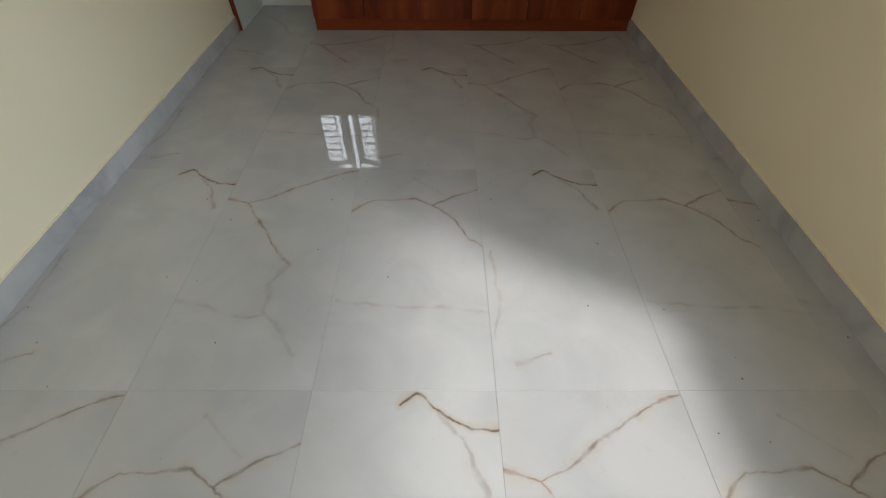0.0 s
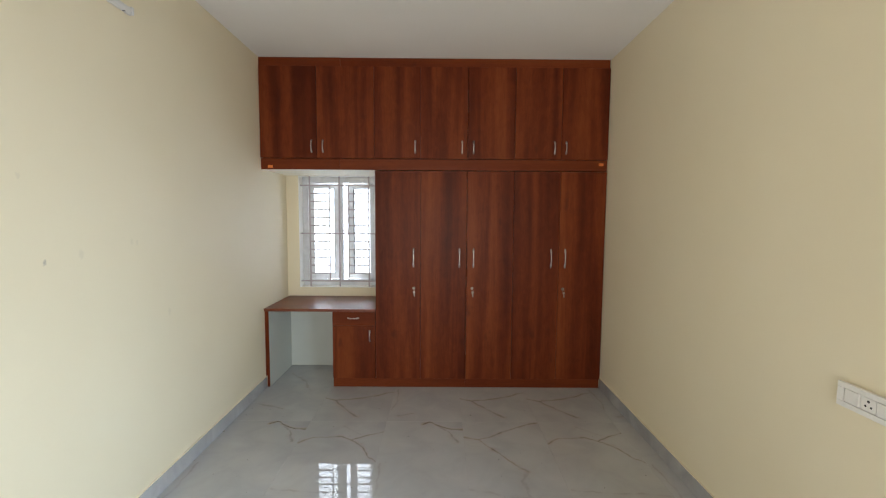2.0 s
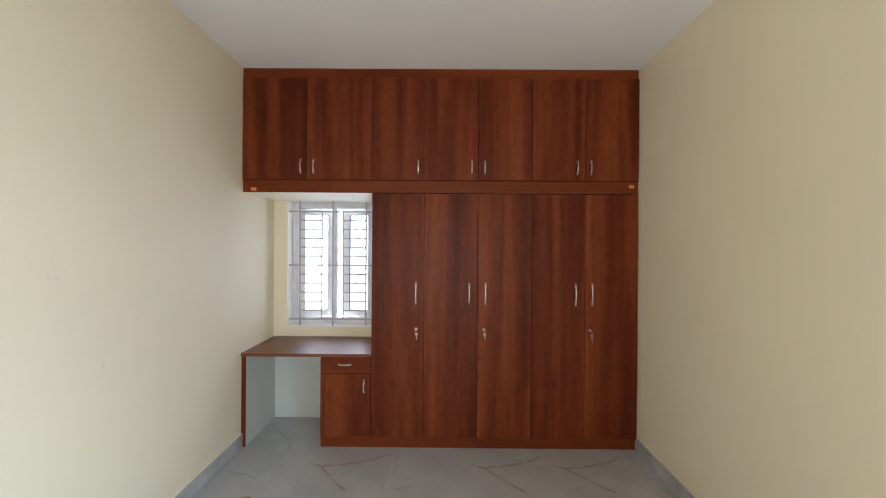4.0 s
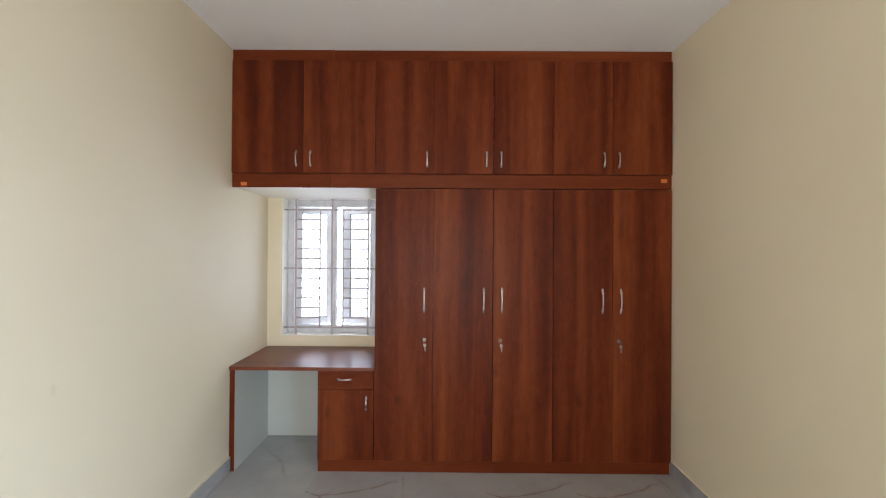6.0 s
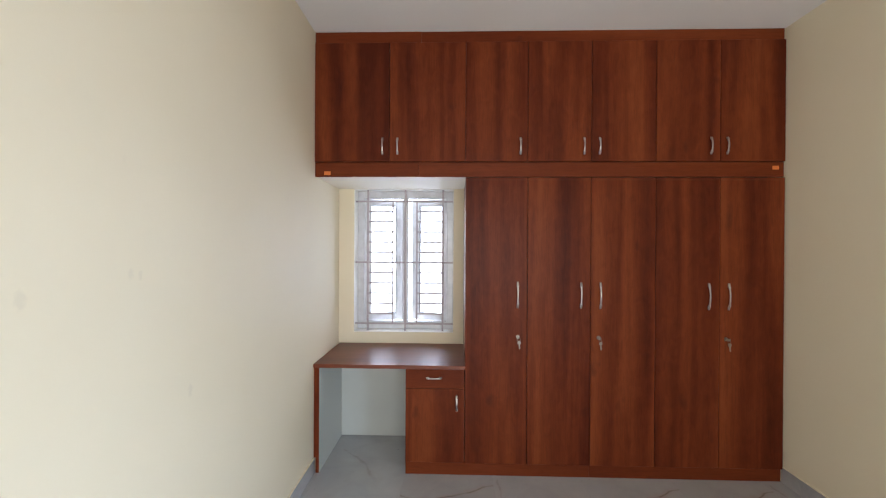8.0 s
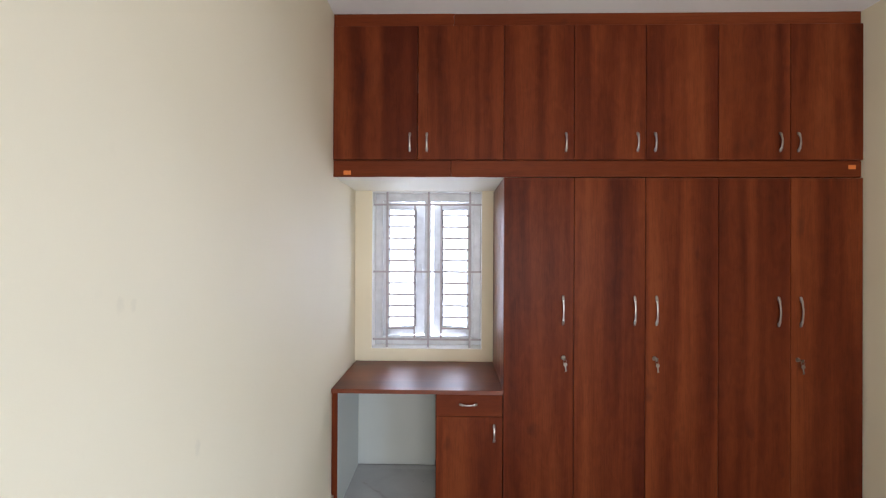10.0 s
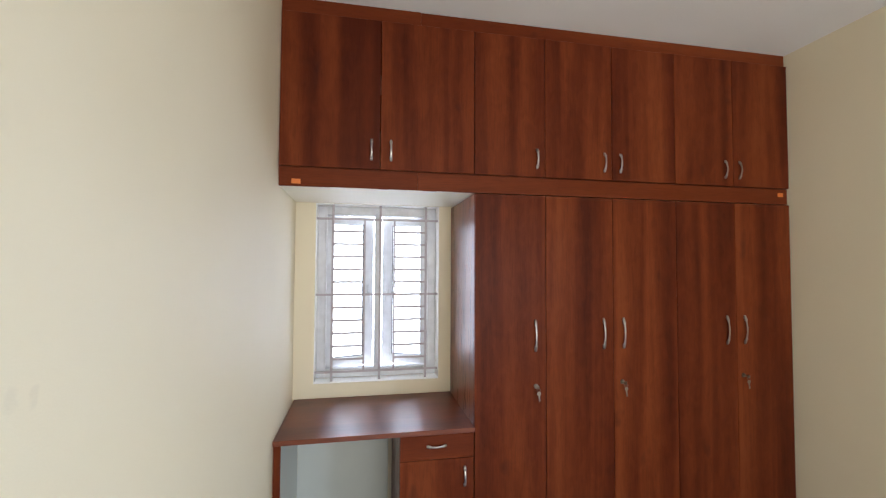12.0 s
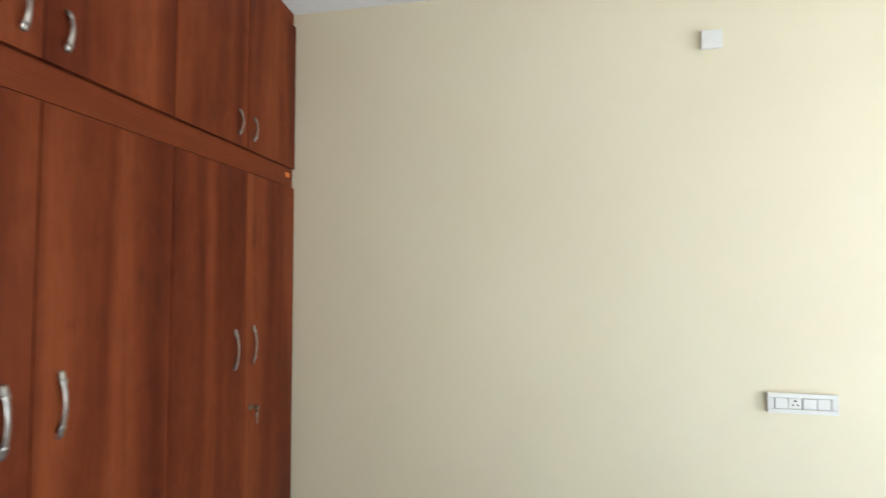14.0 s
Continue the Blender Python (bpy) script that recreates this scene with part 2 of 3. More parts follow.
    smear = noise_tex(n, l, pos, 2.5, 5, 0.6)
    r = mathn(n, l, "MULTIPLY_ADD", smear.outputs["Fac"], 0.012)
    r.node.inputs[2].default_value = rough - 0.058
    l.new(r, b.inputs["Roughness"])
    ripple = noise_tex(n, l, pos, 4.0, 2)
    bump(n, l, ripple.outputs["Fac"], b, 0.012, 0.01)
    b.inputs["IOR"].default_value = 1.68
    return m


WALL = paint("cream_paint", (0.815, 0.740, 0.556), (0.790, 0.711, 0.524), 0.6)
WALL_WEST = paint("cream_paint_scuffed", (0.815, 0.740, 0.556), (0.790, 0.711, 0.524), 0.6, scuffs=((1.606, 1.447, 0.010, 0.6), (2.112, 1.500, 0.014, 0.10), (2.150, 1.495, 0.012, 0.10), (1.79, 1.467, 0.018, 0.12), (1.52, 1.80, 0.012, 0.12), (2.40, 1.06, 0.02, 0.12)))
CEILING = paint("white_ceiling_paint", (0.86, 0.86, 0.86), (0.83, 0.83, 0.83), 0.8, 0.15)
REVEAL = paint("white_reveal_paint", (0.90, 0.89, 0.85), (0.86, 0.85, 0.80), 0.6)
# cream lightened in place of daylight bounced up onto the slab from outside
SLAB = paint("cream_paint_lightened", (0.87, 0.84, 0.73), (0.85, 0.81, 0.69), 0.6)
WOOD = laminate("red_brown_laminate")
WOOD_LONG = laminate("red_brown_laminate_lengthwise", "X")
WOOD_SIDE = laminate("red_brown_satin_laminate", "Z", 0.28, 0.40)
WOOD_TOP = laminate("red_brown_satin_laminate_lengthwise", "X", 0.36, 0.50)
INNER = plain("pale_grey_laminate", (0.58, 0.61, 0.565), 0.35, vary=0.04, scale=5)
CHROME = plain("brushed_steel", (0.44, 0.42, 0.39), 0.27, 1.0, 0.12, 60)
BRASS = plain("dull_nickel", (0.32, 0.29, 0.245), 0.32, 1.0, 0.15, 80)
UPVC = plain("white_window_plastic", (0.74, 0.755, 0.77), 0.28, vary=0.20, scale=11)
GASKET = plain("grey_gasket", (0.18, 0.18, 0.19), 0.6)
BAR = plain("grey_painted_iron", (0.50, 0.45, 0.455), 0.45, vary=0.2, scale=40, relief=0.2)
SWITCH = plain("white_switch_plastic", (0.79, 0.775, 0.745), 0.3, vary=0.02)
HOLE = plain("dark_socket_hole", (0.02, 0.02, 0.02), 0.6)
ORANGE = plain("orange_sticker_paper", (0.72, 0.20, 0.03), 0.5, vary=0.2, scale=90)
GROUT = plain("pale_grey_grout", (0.42, 0.41, 0.40), 0.6, vary=0.2, scale=40)
TUBE = plain("white_batten_plastic", (0.70, 0.69, 0.68), 0.45, vary=0.03)
SKIRT = marble("grey_skirting_marble", (), (0.50, 0.50, 0.505), (0.34, 0.345, 0.355), 0.12)
TILES = {k: marble("marble_tile_" + k, v) for k, v in PRINTS.items()}

GLASS, gn, gl, gb = material("clear_window_glass")
gb.inputs["Base Color"].default_value = (0.96, 0.98, 0.98, 1)
gb.inputs["Transmission Weight"].default_value = 1.0
gb.inputs["Roughness"].default_value = 0.0
gb.inputs["IOR"].default_value = 1.45


# ---- building helpers ----
def part(name, bm, mat, parent=None, label="", at=None):
    me = bpy.data.meshes.new(name)
    bm.normal_update()
    bm.to_mesh(me)
    bm.free()
    if mat:
        me.materials.append(mat)
    ob = new(name, me)
    if parent:
        ob.parent = parent
    if at is not None:
        ob.matrix_basis = at if isinstance(at, Matrix) else Matrix.Translation(at)
    if label:
        ob["label"] = label
    return ob


def empty(name, at, label, category, group=""):
    ob = new(name)
    ob.matrix_basis = at if isinstance(at, Matrix) else Matrix.Translation(at)
    ob.empty_display_size = 0.1
    return tagged(ob, label, category, group)


def structure(ob, label="", category=""):
    return tagged(ob, label, category, kind="structure")


def add_box(bm, x0, x1, y0, y1, z0, z1, bevel=0.0, segments=1):
    got = bmesh.ops.create_cube(bm, size=1)["verts"]
    for v in got:
        v.co = Vector((x0 + (v.co.x + 0.5) * (x1 - x0), y0 + (v.co.y + 0.5) * (y1 - y0), z0 + (v.co.z + 0.5) * (z1 - z0)))
    if bevel:
        edges = list({e for v in got for e in v.link_edges})
        bmesh.ops.bevel(bm, geom=edges, offset=bevel, segments=segments, affect="EDGES", profile=0.5)


def box(x0, x1, y0, y1, z0, z1, bevel=0.0, segments=1):
    bm = bmesh.new()
    add_box(bm, x0, x1, y0, y1, z0, z1, bevel, segments)
    return bm


def add_prism(bm, outline, z0, z1):
    """An upright prism over a plan outline."""
    low = [bm.verts.new((x, y, z0)) for x, y in outline]
    top = [bm.verts.new((x, y, z1)) for x, y in outline]
    bm.faces.new(low[::-1])
    bm.faces.new(top)
    for i in range(len(low)):
        j = (i + 1) % len(low)
        bm.faces.new((low[i], low[j], top[j], top[i]))
    bmesh.ops.recalc_face_normals(bm, faces=bm.faces)


def add_rod(bm, a, b, r, sides=10):
    a, b = Vector(a), Vector(b)
    turn = (b - a).to_track_quat("Z", "Y").to_matrix().to_4x4()
    bmesh.ops.create_cone(bm, cap_ends=True, segments=sides, radius1=r, radius2=r, depth=(b - a).length,
                          matrix=Matrix.Translation((a + b) / 2) @ turn)


def smooth(ob, angle=40):
    for f in ob.data.polygons:
        f.use_smooth = True
    ob.data.set_sharp_from_angle(angle=radians(angle))
    return ob


# ---- shell of the room ----
T = 0.21
bm = bmesh.new()
add_prism(bm, [(WL(REAR), REAR), (WL(BACK), BACK), (WL(BACK) - T, BACK), (WL(REAR) - T, REAR)], 0, CEIL)
structure(part("wall_west", bm, WALL_WEST), "cream painted plaster wall with faint smudges", "wall")

bm = bmesh.new()
y0, y1, z0, z1 = SIDE
for ya, yb, za, zb in ((REAR, y0, 0, CEIL), (y1, BACK, 0, CEIL), (y0, y1, 0, z0), (y0, y1, z1, CEIL)):
    add_prism(bm, [(WR(ya), ya), (WR(ya) + T, ya), (WR(yb) + T, yb), (WR(yb), yb)], za, zb)
structure(part("wall_east", bm, WALL), "cream painted plaster wall with switch plates", "wall")

bm = bmesh.new()
x0, x1, z0, z1 = WIN
for xa, xb, za, zb in ((WL(BACK) - T, x0, 0, CEIL), (x1, WR(BACK) + T, 0, CEIL), (x0, x1, 0, z0), (x0, x1, z1, CEIL)):
    add_box(bm, xa, xb, BACK, BACK + 0.23, za, zb)
structure(part("wall_north", bm, WALL), "cream painted wall behind the wardrobes", "wall")
bm = bmesh.new()
x0, x1, z0, z1 = REAR_FILL
for xa, xb, za, zb in ((WL(REAR) - T, x0, 0, CEIL), (x1, WR(REAR) + T, 0, CEIL), (x0, x1, 0, z0), (x0, x1, z1, CEIL)):
    add_box(bm, xa, xb, REAR - T, REAR, za, zb)
structure(part("wall_south", bm, WALL), "cream painted plain wall", "wall")
bm = box(WL(BACK) - T, WR(BACK) + T, REAR - T, BACK + 0.23, CEIL, CEIL + 0.14)
structure(part("ceiling", bm, CEILING), "white painted flat ceiling", "ceiling")
bm = box(WL(REAR) - T - 0.06, WR(BACK) + T, REAR - T, BACK + 0.23, -0.16, -0.0012)
floor = structure(part("floor", bm, GROUT), "polished white marble-look tiles with brown veins", "floor")

# plaster slab under the lofts
bm = bmesh.new()
add_prism(bm, [(WL(3.822), 3.822), (WR(3.822), 3.822), (WR(BACK), BACK), (WL(BACK), BACK)], 2.088, 2.176)
slab = structure(part("loft_slab", bm, SLAB), "cream plastered loft slab, lightened for bounced daylight", "slab")
for xa, xb, drop in ((-1.385, -1.13, 0.0035), (-1.07, -0.88, 0.003), (-0.80, -0.70, 0.002)):
    bm = bmesh.new()
    add_box(bm, xa, xb, 3.8065, 3.8215, 2.083 - drop, 2.0828, 0.0008)
    part("plaster_edge", bm, SLAB, slab, "rough white plaster edge")


# ---- skirting ----
def skirting(name, wall, sign, ys):
    base = structure(new(name), "polished grey marble skirting strip along the wall", "skirting")
    for ya, yb in zip(ys, ys[1:]):
        bm = bmesh.new()
        t = 0.011 * sign
        add_prism(bm, [(wall(ya + 0.001) , ya + 0.001), (wall(ya + 0.001) + t, ya + 0.001), (wall(yb) + t, yb), (wall(yb), yb)], 0, 0.105)
        bmesh.ops.bevel(bm, geom=[e for e in bm.edges if all(v.co.z > 0.1 for v in e.verts)], offset=0.0015, segments=1, affect="EDGES")
        part("skirting_tile", bm, SKIRT, base)
    # wall paint that ran over the top edge
    bm = bmesh.new()
    steps = int((ys[-1] - ys[0]) / 0.025)
    rows = []
    for k in range(steps + 1):
        y = ys[0] + 0.002 + (ys[-1] - ys[0] - 0.004) * k / steps
        run = 0.0015 + 0.007 * max(0.0, noise.noise((y * 5.0, sign * 3.0, 0.0))) + 0.003 * max(0.0, noise.noise((y * 22.0, sign * 3.0, 4.0)))
        x = wall(y) + 0.0116 * sign
        rows.append([bm.verts.new(p) for p in ((x, y, 0.105 - run), (x, y, 0.1056), (wall(y), y, 0.1056))])
    for a, b in zip(rows, rows[1:]):
        for k in (0, 1):
            bm.faces.new((a[k], b[k], b[k + 1], a[k + 1]))
    part("paint_edge", bm, WALL, base, "cream paint run over the skirting edge")
    return base


skirting("baseboard_west", WL, 1, (-1.75, -0.9, 0.3, 1.5, 2.7, 3.79))
skirting("baseboard_east", WR, -1, (-1.75, -0.7, 0.5, 1.7, 2.9, 3.80))


# ---- handles, locks and doors ----
def bow_handle(length):
    """A bowed bar handle between two broad end blocks, each set off by a ridge; runs along z, stands out towards -y."""
    bm = bmesh.new()
    rings, steps, sides = [], 40, 10
    for i in range(steps + 1):
        s = i / steps
        e = abs(2 * s - 1)
        z = (s - 0.5) * length
        if e > 0.70:                       # end block, sloping down to the door
            k = (1 - e) / 0.30
            half, top, under = 0.0066 + 0.0014 * k, 0.0055 + 0.0105 * k ** 0.55, 0.0
        elif e > 0.645:                    # ridge
            half, top, under = 0.0086, 0.0180, 0.0085
        else:                              # slim bow
            k = 1 - (e / 0.645) ** 2
            half, top, under = 0.0062 - 0.0012 * k, 0.0165 + 0.0085 * k, 0.0110 + 0.0085 * k
        if i in (0, steps):
            half, top = half * 0.75, top * 0.6
        mid, thick = (top + under) / 2, (top - under) / 2
        ring = []
        for k in range(sides):
            a = 2 * math.pi * k / sides
            cx, cy = math.cos(a), math.sin(a)
            ring.append(bm.verts.new((half * math.copysign(abs(cx) ** 0.7, cx), -mid + thick * math.copysign(abs(cy) ** 0.7, cy), z)))
        rings.append(ring)
    for r0, r1 in zip(rings, rings[1:]):
        for k in range(sides):
            bm.faces.new((r0[k], r0[(k + 1) % sides], r1[(k + 1) % sides], r1[k]))
    bm.faces.new(rings[0][::-1])
    bm.faces.new(rings[-1])
    bmesh.ops.recalc_face_normals(bm, faces=bm.faces)
    return bm


def lock_body():
    bm = bmesh.new()
    bmesh.ops.create_cone(bm, cap_ends=True, segments=24, radius1=0.0135, radius2=0.0115, depth=0.007,
                          matrix=Matrix.Translation((0, -0.0035, 0)) @ pose(0, 0, 0, 90))
    bmesh.ops.create_cone(bm, cap_ends=True, segments=20, radius1=0.0085, radius2=0.008, depth=0.005,
                          matrix=Matrix.Translation((0, -0.0095, 0)) @ pose(0, 0, 0, 90))
    return bm


def key_in_lock():
    """The key that sits in the lock: shank and upright bow."""
    bm = bmesh.new()
    add_box(bm, -0.001, 0.001, -0.030, -0.011, -0.003, 0.003)
    add_box(bm, -0.0012, 0.0012, -0.045, -0.028, -0.010, 0.010, 0.001)
    return bm


def hanging_key():
    """The spare key that hangs from the ring."""
    bm = bmesh.new()
    n = 16
    for k in range(n):
        a, c = 2 * math.pi * k / n, 2 * math.pi * (k + 1) / n
        add_rod(bm, (0.010 * math.sin(a), -0.036, -0.013 + 0.010 * math.cos(a)), (0.010 * math.sin(c), -0.036, -0.013 + 0.010 * math.cos(c)), 0.0009, 6)
    bmesh.ops.create_cone(bm, cap_ends=True, segments=20, radius1=0.0115, radius2=0.0115, depth=0.002,
                          matrix=Matrix.Translation((0.002, -0.0345, -0.034)) @ pose(0, 0, 0, 90))
    add_box(bm, -0.0022, 0.0062, -0.0355, -0.0335, -0.078, -0.042, 0.0006)
    add_box(bm, 0.005, 0.008, -0.0353, -0.0337, -0.072, -0.066)
    return bm


def share(name, make, mat):
    me = bpy.data.meshes.new(name)
    make.to_mesh(me)
    make.free()
    me.materials.append(mat)
    for f in me.polygons:
        f.use_smooth = True
    me.set_sharp_from_angle(angle=radians(45))
    return me


HANDLE_TALL = share("handle_tall", bow_handle(0.184), CHROME)
HANDLE_LOFT = share("handle_loft", bow_handle(0.120), CHROME)
HANDLE_DESK = share("handle_desk", bow_handle(0.112), CHROME)
LOCK = share("lock", lock_body(), BRASS)
KEY = share("key", key_in_lock(), BRASS)
SPARE = share("spare_key", hanging_key(), BRASS)


def sub(name, mesh, parent, at, label=""):
    ob = new(name, mesh)
    ob.parent = parent
    ob.matrix_basis = at if isinstance(at, Matrix) else Matrix.Translation(at)
    if label:
        ob["label"] = label
    return ob


def carcass(thing, w, d, z0, z1, shelf=True):
    """An open-fronted box of boards, its left front corner at the thing's origin."""
    t = 0.018
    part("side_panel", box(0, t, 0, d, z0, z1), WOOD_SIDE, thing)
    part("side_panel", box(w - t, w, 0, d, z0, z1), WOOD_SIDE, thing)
    part("bottom_panel", box(t, w - t, 0, d, z0, z0 + t), WOOD_LONG, thing)
    part("top_panel", box(t, w - t, 0, d, z1 - t, z1), WOOD_LONG, thing)
    part("back_panel", box(t, w - t, d - 0.008, d, z0 + t, z1 - t), INNER, thing)
    if shelf:
        zm = (z0 + z1) / 2
        part("shelf", box(t, w - t, 0.03, d - 0.01, zm, zm + t), WOOD_LONG, thing)


DOOR_T = 0.018
GAP = 0.0016


def cabinet(name, x0, x1, z0, z1, doors, label, category, group, handle, handle_z, lock_x=(), base=0.0):
    """doors: (left edge, right edge, handle's x). A thing with body, doors, handles and locks."""
    front = FRONT + DOOR_T + 0.001
    thing = empty(name, (x0, front, base), label, category, group)
    carcass(thing, x1 - x0, BACK - 0.004 - front, z0 - base, z1 - base)
    for xa, xb, hx in doors:
        w, h = xb - xa - 2 * GAP, z1 - z0 - 2 * GAP
        door = part("door", box(-w / 2, w / 2, -DOOR_T, 0, 0, h, 0.0012), WOOD, thing, "",
                    ((xa + xb) / 2 - x0, -0.001, z0 + GAP - base))
        cx = (xa + xb) / 2
        sub("handle", handle, door, (hx - cx, -DOOR_T, handle_z - z0 - GAP), "bowed brushed steel handle")
        for lx in lock_x:
            if xa < lx < xb:
                lock = Matrix.Translation((lx - cx, -DOOR_T, 0.974 - z0 - GAP))
                sub("lock", LOCK, door, lock, "round metal cam lock")
                sub("key", KEY, door, lock @ pose(0, 0, 0, 0, 20, 0), "small metal key in the lock")
                sub("spare_key", SPARE, door, lock @ pose(0, 0, 0, 0, -4, 0), "small metal key on a ring")
    return thing


WA = "tall red-brown wood laminate wardrobe"
cabinet("wardrobe", -0.582, -0.153, 0.089, 2.078, ((-0.582, -0.153, -0.220),), WA + ", single shut door with key", "wardrobe", "tall wardrobes", HANDLE_TALL, 1.264, (-0.217,))
cabinet("wardrobe", -0.153, 0.720, 0.089, 2.078, ((-0.153, 0.280, 0.214), (0.280, 0.720, 0.346)), WA + ", two shut doors with key", "wardrobe", "tall wardrobes", HANDLE_TALL, 1.264, (0.335,))
cabinet("wardrobe", 0.720, 1.583, 0.089, 2.078, ((0.720, 1.152, 1.078), (1.152, 1.583, 1.211)), WA + ", two doors, key, beside the wall", "wardrobe", "tall wardrobes", HANDLE_TALL, 1.264, (1.196,))
LO = "red-brown laminate loft cabinet below the ceiling"
for x0, x1, doors, more in (
        (-1.643, -0.586, ((-1.643, -1.117, -1.165), (-1.117, -0.586, -1.060)), ", two doors over the desk"),
        (-0.586, -0.155, ((-0.586, -0.155, -0.206),), ", single door"),
        (-0.155, 0.719, ((-0.155, 0.281, 0.229), (0.281, 0.719, 0.335)), ", two doors"),
        (0.719, 1.585, ((0.719, 1.150, 1.086), (1.150, 1.585, 1.194)), ", two doors beside the wall")):
    cabinet("loft_cabinet", x0, x1, 2.186, 3.017, doors, LO + more, "cabinet", "loft cabinets", HANDLE_LOFT, 2.294, base=2.176)

# strips that run across all units
def trim_run(name, joints, z0, z1, label, proud=0.0):
    """A strip of laminated boards set end to end, the first a little proud of the rest."""
    run = structure(new(name), label, "trim")
    for k, (xa, xb) in enumerate(zip(joints, joints[1:])):
        y = TRIM - (proud if k == 0 else 0.0)
        part("board", box(xa + 0.0004, xb - 0.0004, y, 3.8215, z0, z1, 0.001), WOOD_LONG, run)
    return run


trim_run("trim_fascia", (-1.643, -0.910, 1.585), 2.083, 2.1835, "red-brown laminate fascia strip under the lofts", 0.0015)
trim_run("trim_cornice", (-1.643, -0.895, 1.583), 3.0185, CEIL - 0.001, "red-brown laminate strip below the ceiling", 0.004)
trim_run("trim_plinth", (-0.995, 0.281, 1.578), 0.0, 0.0875, "red-brown laminate plinth on the floor")

# ---- desk ----
TOP = 0.768
desk = empty("desk", (-1.643, 3.78, 0), "built-in desk of red-brown laminate under the window", "desk")
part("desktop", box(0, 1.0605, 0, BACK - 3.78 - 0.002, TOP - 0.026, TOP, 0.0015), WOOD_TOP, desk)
bm = bmesh.new()
add_box(bm, 0.002, 0.038, 0.012, 0.016, 0.108, TOP - 0.027)
add_box(bm, 0.016, 0.038, 0.012, 0.016, 0.0, 0.108)
part("leg_edging", bm, WOOD, desk)
bm = bmesh.new()
add_box(bm, 0.002, 0.038, 0.0165, 0.60, 0.108, TOP - 0.027)
add_box(bm, 0.016, 0.038, 0.0165, 0.60, 0.0, 0.108)
part("side_panel", bm, INNER, desk, "pale grey laminate panel")
part("back_panel", box(0.0385, 0.62, 0.600, 0.612, 0.004, TOP - 0.027), INNER, desk, "pale grey laminate panel")

cab = empty("desk_cabinet", (-0.996, FRONT + DOOR_T + 0.001, 0), "small red-brown cabinet with drawer under the desktop", "cabinet")
carcass(cab, 0.411, 0.60, 0.0885, TOP - 0.028)
d = part("drawer_front", box(0.0015, 0.4095, -0.019, -0.001, 0.607, 0.738, 0.0012), WOOD_LONG, cab)
sub("handle", HANDLE_DESK, d, Matrix.Translation((0.200, -0.019, 0.680)) @ pose(0, 0, 0, 0, 90, 0), "bowed brushed steel handle")
d = part("door", box(0.0015, 0.4095, -0.019, -0.001, 0.091, 0.604, 0.0012), WOOD, cab)
sub("handle", HANDLE_DESK, d, (0.358, -0.019, 0.505), "bowed brushed steel handle")

# ---- window behind the desk ----
x0, x1, z0, z1 = WIN
YF = BACK + 0.125
win = structure(new("window_1"), "white two-leaf window with iron bars, both leaves ajar", "window")


def ring(bm, xa, xb, za, zb, ya, yb, w, bevel=0.003):
    add_box(bm, xa, xa + w, ya, yb, za, zb, bevel)
    add_box(bm, xb - w, xb, ya, yb, za, zb, bevel)
    add_box(bm, xa + w, xb - w, ya, yb, za, za + w, bevel)
    add_box(bm, xa + w, xb - w, ya, yb, zb - w, zb, bevel)


bm = bmesh.new()
e = 0.003
add_box(bm, x0, x0 + e, BACK + 0.001, YF, z0, z1)
add_box(bm, x1 - e, x1, BACK + 0.001, YF, z0, z1)
add_box(bm, x0 + e, x1 - e, BACK + 0.001, YF, z1 - e, z1)
part("reveal", bm, REVEAL, win, "white painted plaster reveal")
part("window_sill", box(x0 + e, x1 - e, BACK - 0.002, YF, z0, z0 + 0.006, 0.002), REVEAL, win, "white painted plaster sill")
bm = bmesh.new()
ring(bm, x0 + e, x1 - e, z0 + 0.006, z1 - e, YF, YF + 0.06, 0.062)
xm = (x0 + x1) / 2
add_box(bm, xm - 0.024, xm + 0.024, YF, YF + 0.06, z0 + 0.068, z1 - 0.065, 0.003)
part("window_frame", bm, UPVC, win)
bm = bmesh.new()
for xa, xb in ((x0 + 0.053, xm - 0.012), (xm + 0.012, x1 - 0.053)):
    ring(bm, xa, xb, z0 + 0.056, z1 - 0.053, YF - 0.007, YF - 0.0003, 0.012, 0.002)
part("glazing_lip", bm, UPVC, win)


